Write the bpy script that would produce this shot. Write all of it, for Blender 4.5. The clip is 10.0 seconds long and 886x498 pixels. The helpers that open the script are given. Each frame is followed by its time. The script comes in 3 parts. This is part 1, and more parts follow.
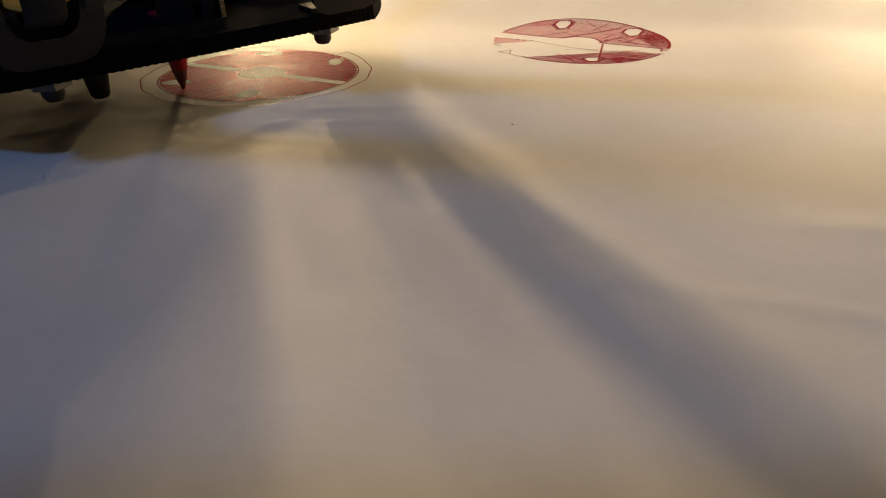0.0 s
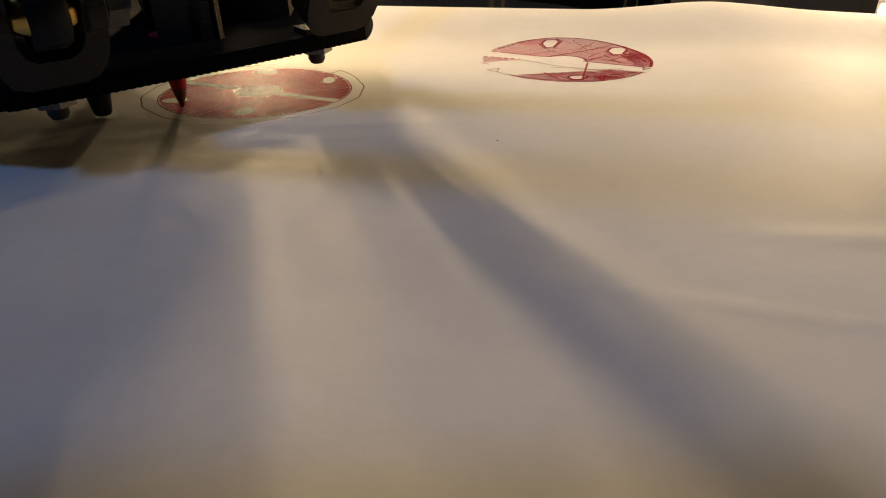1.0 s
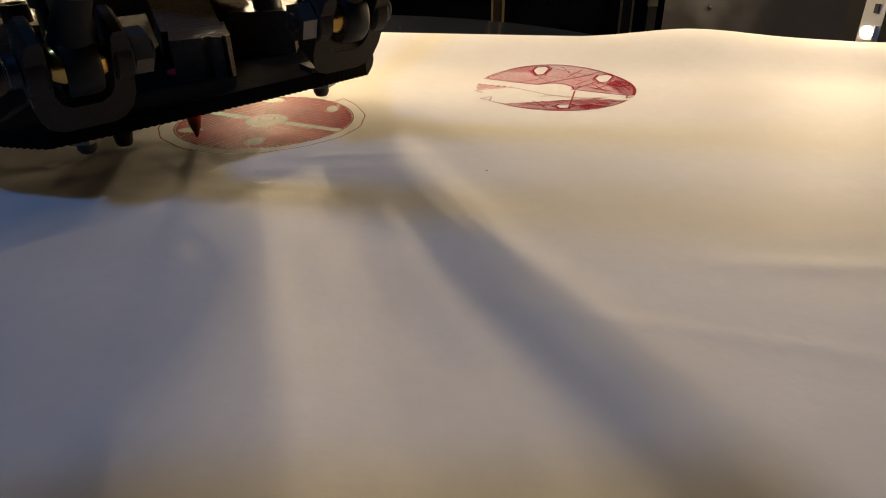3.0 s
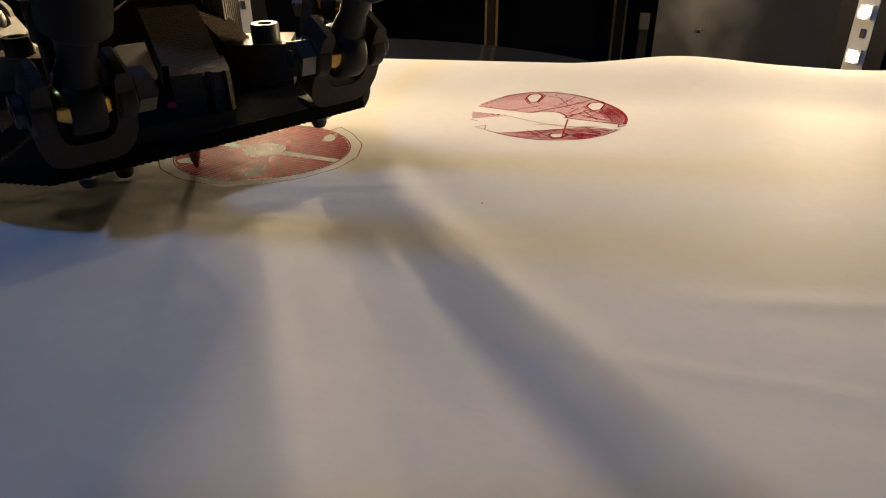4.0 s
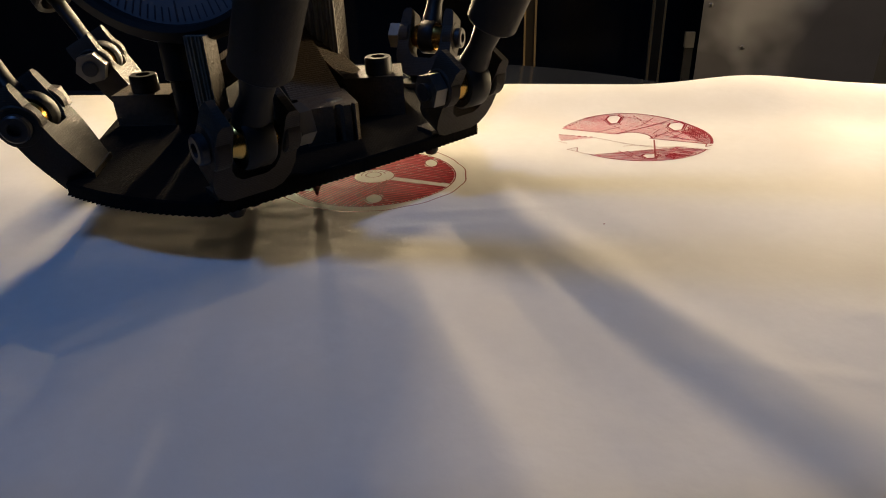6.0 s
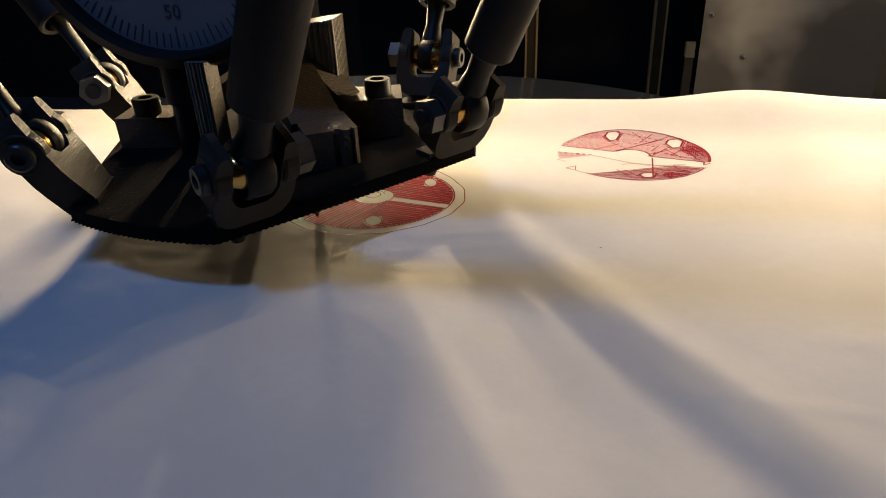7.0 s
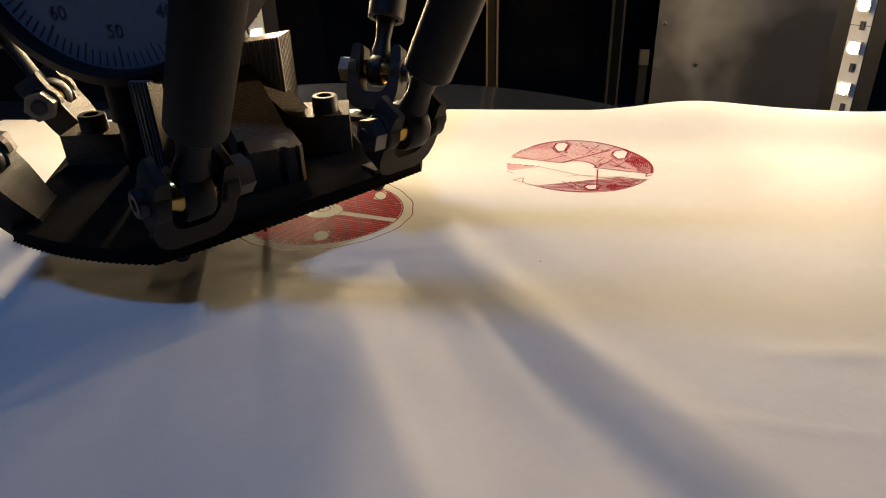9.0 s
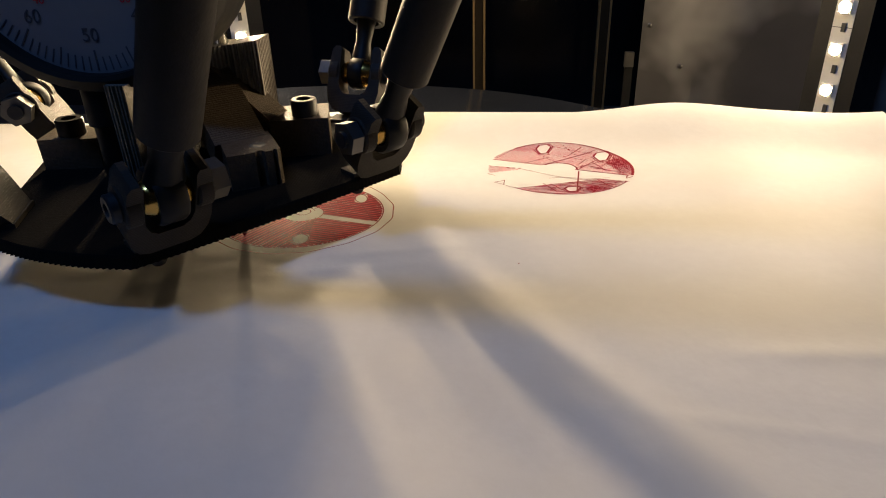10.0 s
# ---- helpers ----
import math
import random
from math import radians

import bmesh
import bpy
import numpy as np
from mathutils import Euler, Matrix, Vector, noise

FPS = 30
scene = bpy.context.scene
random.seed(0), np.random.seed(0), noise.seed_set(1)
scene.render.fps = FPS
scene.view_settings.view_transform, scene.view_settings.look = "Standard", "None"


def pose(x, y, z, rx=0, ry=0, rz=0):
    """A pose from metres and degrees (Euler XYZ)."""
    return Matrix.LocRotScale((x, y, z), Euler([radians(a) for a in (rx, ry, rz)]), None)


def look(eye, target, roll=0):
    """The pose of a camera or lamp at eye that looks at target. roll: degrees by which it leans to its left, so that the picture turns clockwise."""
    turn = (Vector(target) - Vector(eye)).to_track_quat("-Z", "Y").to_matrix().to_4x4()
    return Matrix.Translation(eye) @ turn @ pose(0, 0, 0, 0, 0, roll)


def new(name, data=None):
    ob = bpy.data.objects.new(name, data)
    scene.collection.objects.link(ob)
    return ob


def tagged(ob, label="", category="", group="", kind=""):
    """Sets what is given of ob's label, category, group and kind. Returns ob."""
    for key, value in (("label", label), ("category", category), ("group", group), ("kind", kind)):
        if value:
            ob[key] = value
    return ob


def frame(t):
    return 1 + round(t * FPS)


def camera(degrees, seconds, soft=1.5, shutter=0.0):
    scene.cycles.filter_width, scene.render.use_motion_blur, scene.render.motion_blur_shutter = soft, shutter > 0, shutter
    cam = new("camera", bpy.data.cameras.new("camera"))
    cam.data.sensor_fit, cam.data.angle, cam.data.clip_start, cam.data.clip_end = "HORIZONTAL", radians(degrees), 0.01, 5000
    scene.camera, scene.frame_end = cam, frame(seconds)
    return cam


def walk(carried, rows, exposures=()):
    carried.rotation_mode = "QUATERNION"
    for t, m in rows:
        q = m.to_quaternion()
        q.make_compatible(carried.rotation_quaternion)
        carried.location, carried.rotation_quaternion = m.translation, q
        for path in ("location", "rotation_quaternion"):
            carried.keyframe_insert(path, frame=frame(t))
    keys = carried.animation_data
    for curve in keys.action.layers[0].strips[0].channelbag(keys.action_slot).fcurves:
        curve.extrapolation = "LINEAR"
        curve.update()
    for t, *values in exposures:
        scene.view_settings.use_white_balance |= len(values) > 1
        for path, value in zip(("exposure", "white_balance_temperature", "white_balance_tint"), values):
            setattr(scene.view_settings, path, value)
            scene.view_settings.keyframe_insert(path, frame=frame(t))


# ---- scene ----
MM = 0.001


def aim(x, y, z, yaw, pitch, roll):
    """Camera pose from millimetres and degrees: yaw to the left of +y, pitch up, roll."""
    return pose(x * MM, y * MM, z * MM, 90 + pitch, 0, yaw) @ pose(0, 0, 0, 0, 0, roll)


cam = camera(67.8, 10.0, soft=1.1)
PATH = [
    (0.0, -5.15, -146.73, 33.65, 9.64, -30.48, -0.66), (0.5, -3.63, -149.07, 32.75, 9.61, -29.53, -1.18),
    (1.0, -3.18, -150.25, 35.31, 9.34, -29.29, -0.63), (1.5, -2.69, -151.4, 38.63, 9.64, -29.22, -0.6),
    (2.0, -2.02, -154.17, 36.16, 9.93, -29.04, -1.24), (2.5, -3.47, -154.73, 37.96, 8.98, -28.84, -0.47),
    (2.7, -1.96, -155.8, 40.55, 9.58, -29.15, -0.77), (3.8, 0.15, -157.25, 44.27, 9.35, -27.67, -0.71),
    (4.0, -1.06, -156.99, 46.11, 8.9, -27.86, -0.51), (4.5, -3.21, -158.41, 44.29, 9.27, -27.5, -0.65),
    (5.0, -10.39, -162.44, 43.21, 10.39, -26.9, -1.82), (5.5, -16.72, -163.45, 47.57, 10.47, -26.57, -2.01),
    (5.7, -20.5, -164.67, 48.95, 9.74, -26.64, -1.64), (6.8, -22.0, -162.93, 52.02, 9.17, -25.84, -2.25),
    (7.0, -20.45, -163.45, 54.14, 9.79, -26.47, -2.12), (7.5, -18.1, -163.81, 53.85, 8.5, -26.21, -1.73),
    (8.0, -17.62, -163.97, 55.25, 8.4, -26.9, -1.46), (8.5, -16.55, -164.35, 57.05, 7.69, -26.93, -1.25),
    (9.0, -14.72, -164.0, 57.98, 7.22, -26.64, -1.57), (9.5, -14.11, -163.66, 57.59, 6.1, -26.67, -1.4),
    (10.0, -11.98, -163.71, 58.03, 6.53, -26.47, -1.59)]
walk(cam, [(t, aim(*row)) for t, *row in PATH], exposures=((0.0, -0.16, 6800, 9.5), (2.5, -0.07, 6500, 9.5), (4.5, -0.03, 6250, 9.5), (5.5, 0.06, 6150, 9.5), (7.0, 0.34, 6300, 9.5), (10.0, 0.32, 6300, 9.5)))

# ---------------------------------------------------------------- light
world = bpy.data.worlds.new("world")
world.use_nodes = True
scene.world = world
sky = world.node_tree.nodes.new("ShaderNodeTexSky")
sky.sky_type, sky.sun_disc, sky.sun_elevation, sky.sun_rotation = "NISHITA", False, radians(25), radians(200)
world.node_tree.links.new(sky.outputs[0], world.node_tree.nodes["Background"].inputs[0])
world.node_tree.nodes["Background"].inputs[1].default_value = 0.05

# bluish daylight lamp placed to fit the shadows; its roof window is assumed, unseen
skylight = new("skylight_lamp", bpy.data.lights.new("skylight_lamp", "AREA"))
skylight.data.shape, skylight.data.size, skylight.data.size_y = "RECTANGLE", 0.22, 0.22
skylight.data.energy, skylight.data.color = 5.9, (0.19, 0.41, 1.0)
skylight.matrix_world = look((-0.36, -0.64, 1.62), (-0.06, -0.06, 0.0))
LED_RIGHT, LED_LEFT = 1330.0, 1800.0


# ---------------------------------------------------------------- materials
def material(name, colour, rough=0.5, metal=0.0, vary=0.12, scale=300.0, bump=0.0, bump_scale=None, specular=0.5, coat=0.0,
             second=None, second_scale=60.0, layers=None, layer_depth=0.25):
    """A surface with fine grain, broad stains and, where given, printed layers (lines per metre along an axis)."""
    m = bpy.data.materials.new(name)
    m.use_nodes = True
    nt = m.node_tree
    b = nt.nodes["Principled BSDF"]
    b.inputs["Roughness"].default_value, b.inputs["Metallic"].default_value = rough, metal
    b.inputs["Specular IOR Level"].default_value, b.inputs["Coat Weight"].default_value = specular, coat
    at = nt.nodes.new("ShaderNodeTexCoord").outputs["Object"]

    def grain(s, detail=4.0):
        n = nt.nodes.new("ShaderNodeTexNoise")
        n.inputs["Scale"].default_value, n.inputs["Detail"].default_value = s, detail
        nt.links.new(at, n.inputs["Vector"])
        return n.outputs["Fac"]

    def mix(fac, a, c):
        n = nt.nodes.new("ShaderNodeMix")
        n.data_type = "RGBA"
        nt.links.new(fac, n.inputs["Factor"])
        for value, socket in ((a, n.inputs[6]), (c, n.inputs[7])):
            if isinstance(value, tuple):
                socket.default_value = (*value, 1)
            else:
                nt.links.new(value, socket)
        return n.outputs[2]

    dark = tuple(v * (1 - vary) for v in colour)
    lite = tuple(min(1, v * (1 + vary)) for v in colour)
    fine = grain(scale)
    col = mix(fine, dark, lite)
    if second:
        ramp = nt.nodes.new("ShaderNodeMapRange")
        ramp.inputs["From Min"].default_value, ramp.inputs["From Max"].default_value = 0.45, 0.75
        nt.links.new(grain(second_scale, 3.0), ramp.inputs["Value"])
        col = mix(ramp.outputs[0], col, second)
    nt.links.new(col, b.inputs["Base Color"])
    rr = nt.nodes.new("ShaderNodeMapRange")
    rr.inputs["To Min"].default_value, rr.inputs["To Max"].default_value = max(0.02, rough - 0.08), min(1, rough + 0.08)
    nt.links.new(grain(scale * 0.6), rr.inputs["Value"])
    nt.links.new(rr.outputs[0], b.inputs["Roughness"])
    normal = None
    if bump:
        bn = nt.nodes.new("ShaderNodeBump")
        bn.inputs["Strength"].default_value, bn.inputs["Distance"].default_value = bump, 0.0004
        nt.links.new(grain(bump_scale or scale * 2), bn.inputs["Height"])
        normal = bn.outputs[0]
    if layers:
        w = nt.nodes.new("ShaderNodeTexWave")
        w.bands_direction = layers[0]
        w.inputs["Scale"].default_value, w.inputs["Distortion"].default_value = layers[1] / 6.2832 * 2, 1.2
        w.inputs["Detail"].default_value, w.inputs["Detail Scale"].default_value = 2.0, 3.0
        nt.links.new(at, w.inputs["Vector"])
        bl = nt.nodes.new("ShaderNodeBump")
        bl.inputs["Strength"].default_value, bl.inputs["Distance"].default_value = layer_depth, 0.0003
        nt.links.new(w.outputs["Fac"], bl.inputs["Height"])
        if normal:
            nt.links.new(normal, bl.inputs["Normal"])
        normal = bl.outputs[0]
    if normal:
        nt.links.new(normal, b.inputs["Normal"])
    return m


def glow(name, colour, strength):
    m = bpy.data.materials.new(name)
    m.use_nodes = True
    b = m.node_tree.nodes["Principled BSDF"]
    b.inputs["Base Color"].default_value = (0.9, 0.85, 0.6, 1)
    b.inputs["Emission Color"].default_value, b.inputs["Emission Strength"].default_value = (*colour, 1), strength
    return m


PAPER = material("paper", (0.80, 0.79, 0.76), 0.66, vary=0.05, scale=420, bump=0.07, bump_scale=900, specular=0.18,
                 second=(0.765, 0.745, 0.695), second_scale=38)
# thin paper lets some light through
tree = PAPER.node_tree
through_light = tree.nodes.new("ShaderNodeBsdfTranslucent")
through_light.inputs["Color"].default_value = (0.85, 0.80, 0.70, 1)
blend = tree.nodes.new("ShaderNodeMixShader")
blend.inputs[0].default_value = 0.15
tree.links.new(tree.nodes["Principled BSDF"].outputs[0], blend.inputs[1])
tree.links.new(through_light.outputs[0], blend.inputs[2])
tree.links.new(blend.outputs[0], tree.nodes["Material Output"].inputs["Surface"])
INK = material("red_ink", (0.20, 0.004, 0.012), 0.55, vary=0.25, scale=700, bump=0.15, bump_scale=1800, specular=0.05)
INK_PALE = material("pale_red_ink", (0.62, 0.04, 0.085), 0.5, vary=0.2, scale=500, bump=0.2, bump_scale=1500, specular=0.12)
INK_WASH = material("washed_out_red_ink", (0.60, 0.07, 0.095), 0.68, vary=0.25, scale=500, bump=0.1, bump_scale=700, specular=0.05)
INK_DARK = material("dark_red_ink", (0.24, 0.005, 0.018), 0.5, vary=0.25, scale=500, specular=0.12)
INK_LINE = material("brown_red_ink", (0.26, 0.05, 0.04), 0.5, vary=0.25, scale=500, specular=0.15)
# grey plastic browned: the strips' warm light is put into its colour
PRINT = material("grey_printed_plastic_warmed", (0.075, 0.056, 0.038), 0.52, specular=0.16, vary=0.35, scale=1100, bump=0.4, layers=("Z", 3300), layer_depth=0.28)
# same plastic with layers on edge, lightened in colour for its lit faces
PRINT_SIDE_LIT = material("grey_printed_plastic_on_edge_lit", (0.18, 0.16, 0.13), 0.42, vary=0.25, scale=1200, bump=0.2, layers=("X", 1500), layer_depth=0.9)
# fork plastic darkened for its shade and browned for the warm strip light
FORK = material("grey_printed_plastic_dimmed", (0.031, 0.026, 0.021), 0.55, specular=0.18, vary=0.18, scale=1500, bump=0.15, layers=("Z", 3000), layer_depth=0.12)
# dark grey plastic blackened: the plate's shade is put into the colour
PLATE = material("shaded_printed_plastic", (0.0055, 0.005, 0.0046), 0.85, specular=0.04, vary=0.25, scale=800, bump=0.2, layers=("X", 1800), layer_depth=0.12)
BLACK = material("black_plastic", (0.006, 0.006, 0.006), 0.5, specular=0.22, vary=0.2, scale=600, bump=0.05)
TUBE = material("grey_tube", (0.0145, 0.0125, 0.0112), 0.6, specular=0.22, vary=0.15, scale=700, bump=0.12)
STEEL = material("zinc_plated_steel", (0.16, 0.152, 0.14), 0.5, 1.0, vary=0.12, scale=900, bump=0.05)
BLACK_STEEL = material("black_oxide_steel", (0.022, 0.022, 0.024), 0.42, 0.3, vary=0.2, scale=900)
CHROME = material("chrome", (0.75, 0.75, 0.74), 0.10, 1.0, vary=0.05, scale=500)
BRASS = material("brass", (0.72, 0.43, 0.10), 0.22, 1.0, vary=0.12, scale=800)
RED = material("red_pen_plastic", (0.42, 0.02, 0.03), 0.35, vary=0.12, scale=400)
PEN_TIP = material("pen_cone_metal", (0.18, 0.07, 0.06), 0.4, 0.5, vary=0.15, scale=900)
# white face set to grey: its shade is put into the colour
DIAL_DIMMED = material("dial_face", (0.20, 0.205, 0.225), 0.5, vary=0.03, scale=500)
DIAL_INK = material("dial_print", (0.06, 0.06, 0.07), 0.5, vary=0.1)
DIAL_RED = material("dial_red_print", (0.5, 0.02, 0.03), 0.5, vary=0.1)
BED = material("dark_glass_bed", (0.010, 0.012, 0.018), 0.14, vary=0.2, scale=60, second=(0.016, 0.018, 0.024), second_scale=15)
ALU = material("anodised_aluminium", (0.30, 0.29, 0.27), 0.35, 1.0, vary=0.1, scale=500)
BLACK_ALU = material("black_anodised_aluminium", (0.020, 0.020, 0.021), 0.45, 0.4, vary=0.15, scale=500)
# rail steel browned in colour for the light on it
RAIL = material("half_lit_rail_steel", (0.07, 0.055, 0.032), 0.4, 0.6, vary=0.2, scale=300)
# gold of the rail edges: a highlight built as a part
RAIL_GLINT = material("rail_edge_highlight", (0.55, 0.38, 0.16), 0.3, 0.5, vary=0.1, scale=500)
PANEL = material("black_acrylic", (0.010, 0.009, 0.008), 0.16, vary=0.3, scale=40)
# pale tone and blotches paint flare haze and reflections onto the panel
HAZED = material("hazed_acrylic", (0.085, 0.080, 0.072), 0.22, vary=0.35, scale=30, second=(0.27, 0.26, 0.235), second_scale=22)
STRIP = material("strip_film", (0.75, 0.74, 0.70), 0.4, vary=0.05, scale=400)
SOLDER = material("component_black", (0.05, 0.05, 0.05), 0.4, vary=0.1)
WOOD = material("dark_table_wood", (0.022, 0.018, 0.016), 0.5, vary=0.25, scale=40, second=(0.014, 0.011, 0.010), second_scale=9)
WALL = material("room_wall_paint", (0.025, 0.025, 0.026), 0.8, vary=0.05, scale=20, second=(0.021, 0.021, 0.022), second_scale=3)
LED = glow("led_phosphor", (1.0, 0.735, 0.425), LED_RIGHT)
# left strip set brighter than the right to deepen the shadows it casts
LED_STRONGER = glow("led_phosphor_of_left_strip", (1.0, 0.735, 0.425), LED_LEFT)


# ---------------------------------------------------------------- building helpers (millimetres in, metres out)
def bm_box(bm, lo, hi):
    v = [bm.verts.new((x * MM, y * MM, z * MM)) for x in (lo[0], hi[0]) for y in (lo[1], hi[1]) for z in (lo[2], hi[2])]
    for f in ((0, 1, 3, 2), (4, 6, 7, 5), (0, 4, 5, 1), (2, 3, 7, 6), (0, 2, 6, 4), (1, 5, 7, 3)):
        bm.faces.new([v[i] for i in f])
    return v


def box(lo, hi, bevel=0.0, segments=2):
    bm = bmesh.new()
    bm_box(bm, lo, hi)
    return rounded(bm, bevel, segments)


def rounded(bm, bevel, segments=2):
    if bevel:
        sharp = [e for e in bm.edges if len(e.link_faces) == 2 and e.calc_face_angle(0) > 0.5]
        bmesh.ops.bevel(bm, geom=sharp, offset=bevel * MM, segments=segments, profile=0.6, affect="EDGES", clamp_overlap=True)
    bmesh.ops.recalc_face_normals(bm, faces=bm.faces)
    return bm


def prism(outline, z0, z1, bevel=0.0, m=None, segments=2):
    """An outline in x, y, drawn up from z0 to z1."""
    bm = bmesh.new()
    low = [bm.verts.new((x * MM, y * MM, z0 * MM)) for x, y in outline]
    top = [bm.verts.new((x * MM, y * MM, z1 * MM)) for x, y in outline]
    bm.faces.new(low[::-1]), bm.faces.new(top)
    n = len(low)
    for i in range(n):
        bm.faces.new((low[i], low[(i + 1) % n], top[(i + 1) % n], top[i]))
    rounded(bm, bevel, segments)
    if m:
        bm.transform(m)
    return bm


def lathe(profile, m=None, steps=32, closed=False):
    """A profile of (radius, height) turned round z."""
    bm = bmesh.new()
    rings = []
    for r, h in profile:
        if r < 1e-6:
            rings.append([bm.verts.new((0, 0, h * MM))] * steps)
        else:
            rings.append([bm.verts.new((r * MM * math.cos(6.2831853 * i / steps), r * MM * math.sin(6.2831853 * i / steps), h * MM)) for i in range(steps)])
    pairs = list(zip(rings, rings[1:])) + ([(rings[-1], rings[0])] if closed else [])
    for a, c in pairs:
        for i in range(steps):
            quad = []
            for v in (a[i], a[(i + 1) % steps], c[(i + 1) % steps], c[i]):
                if v not in quad:
                    quad.append(v)
            if len(quad) > 2:
                bm.faces.new(quad)
    bmesh.ops.recalc_face_normals(bm, faces=bm.faces)
    if m:
        bm.transform(m)
    return bm


def along(base, direction, twist=0.0):
    """A pose at base (mm) whose z axis points along direction."""
    q = Vector(direction).to_track_quat("Z", "Y")
    return Matrix.Translation(Vector(base) * MM) @ q.to_matrix().to_4x4() @ pose(0, 0, 0, 0, 0, twist)


def joined(*bms):
    out = bmesh.new()
    for bm in bms:
        me = bpy.data.meshes.new("tmp")
        bm.to_mesh(me)
        out.from_mesh(me)
        bpy.data.meshes.remove(me)
        bm.free()
    return out


def mesh_of(name, bm, mat, smooth=40):
    me = bpy.data.meshes.new(name)
    bm.to_mesh(me)
    bm.free()
    me.materials.append(mat)
    me.polygons.foreach_set("use_smooth", [True] * len(me.polygons))
    me.set_sharp_from_angle(angle=radians(smooth))
    return me


def part(name, bm, mat, parent=None, label="", smooth=40):
    ob = new(name, mesh_of(name, bm, mat, smooth))
    if parent is not None:
        ob.parent = parent
    return tagged(ob, label)


def thing(name, label, category, at=(0, 0, 0), group="", kind=""):
    ob = new(name)
    ob.empty_display_size = 0.01
    ob.location = Vector(at) * MM
    return tagged(ob, label, category, group, kind)


def whole(name, bm, mat, label, category="", kind="", group=""):
    return tagged(part(name, bm, mat), label, category, group, kind)


# ---------------------------------------------------------------- the room and the printer frame
HALL = dict(lo=(-1500, -1700, -860), hi=(1500, 1500, 1640))
lo, hi = HALL["lo"], HALL["hi"]
whole("floor", box((lo[0], lo[1], lo[2] - 60), (hi[0], hi[1], lo[2])), WOOD, "dark wooden room floor under the table", kind="structure")
whole("wall_north", box((lo[0], hi[1], lo[2]), (hi[0], hi[1] + 80, hi[2])), WALL, "plain dim grey painted room wall", kind="structure")
whole("wall_south", box((lo[0], lo[1] - 80, lo[2]), (hi[0], lo[1], hi[2])), WALL, "plain dim grey painted room wall", kind="structure")
whole("wall_east", box((hi[0], lo[1], lo[2]), (hi[0] + 80, hi[1], hi[2])), WALL, "plain dim grey painted room wall", kind="structure")
whole("wall_west", box((lo[0] - 80, lo[1], lo[2]), (lo[0], hi[1], hi[2])), WALL, "plain dim grey painted room wall", kind="structure")
# ceiling with the opening of the assumed roof window
cx, cy, half = -360, -640, 130
bm = joined(box((lo[0], lo[1], hi[2]), (hi[0], cy - half, hi[2] + 80)), box((lo[0], cy + half, hi[2]), (hi[0], hi[1], hi[2] + 80)),
            box((lo[0], cy - half, hi[2]), (cx - half, cy + half, hi[2] + 80)), box((cx + half, cy - half, hi[2]), (hi[0], cy + half, hi[2] + 80)))
whole("ceiling", bm, WALL, "plain ceiling with an assumed roof window opening", kind="structure")
table = thing("table", "dark wooden table that carries the printer", "table", (0, 0, -60))
part("tabletop", box((-700, -450, -30), (700, 450, 0), 3), WOOD, table)
for sx in (-640, 640):
    for sy in (-390, 390):
        part("leg", box((sx - 30, sy - 30, -800), (sx + 30, sy + 30, -30), 3), WOOD, table)
bed = thing("print_bed", "round dark glass print bed of a delta printer", "print bed", (-70, -22, 0))
part("glass_plate", lathe([(0, -1.0), (123.2, -1.0), (124, -1.6), (124, -4.4), (123.2, -5), (0, -5)], steps=128), BED, bed, "dark glossy glass disc")
part("base", lathe([(0, -5), (116, -5), (116, -60), (0, -60)], steps=96), BLACK, bed, "black base under the glass")

# unseen arm, added to cast a phone's shadow over the sheet's near end
bar = thing("unseen_shade_arm", "added unseen black arm that shades the near end of the sheet", "frame arm", (0, 0, -60))
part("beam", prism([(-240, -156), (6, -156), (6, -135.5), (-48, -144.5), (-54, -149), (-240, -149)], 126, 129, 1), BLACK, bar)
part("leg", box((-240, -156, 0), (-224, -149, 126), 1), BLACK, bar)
# rear panels
whole("back_panel", box((-560, 300, -60), (330, 304, 480)), PANEL, "glossy black acrylic panel behind the printer", "panel", "structure")
# guide rails of the rear tower; gold strips stand in for their highlights
for gx in (-32.3, 36):
    g = thing("guide_rail", "dark vertical guide rail with edge highlights built as gold strips", "rail", (gx, 222, -60), "guide rails")
    part("body", box((-2.4, -2, 0), (2.4, 2.4, 510), 0.3), RAIL, g, "dark steel rail body")
    for ex in (-2.9, 2.9):
        part("edge", box((ex - 0.5, -2.6, 0), (ex + 0.5, 2.4, 510), 0.2), RAIL_GLINT, g, "gold strip for an edge highlight")


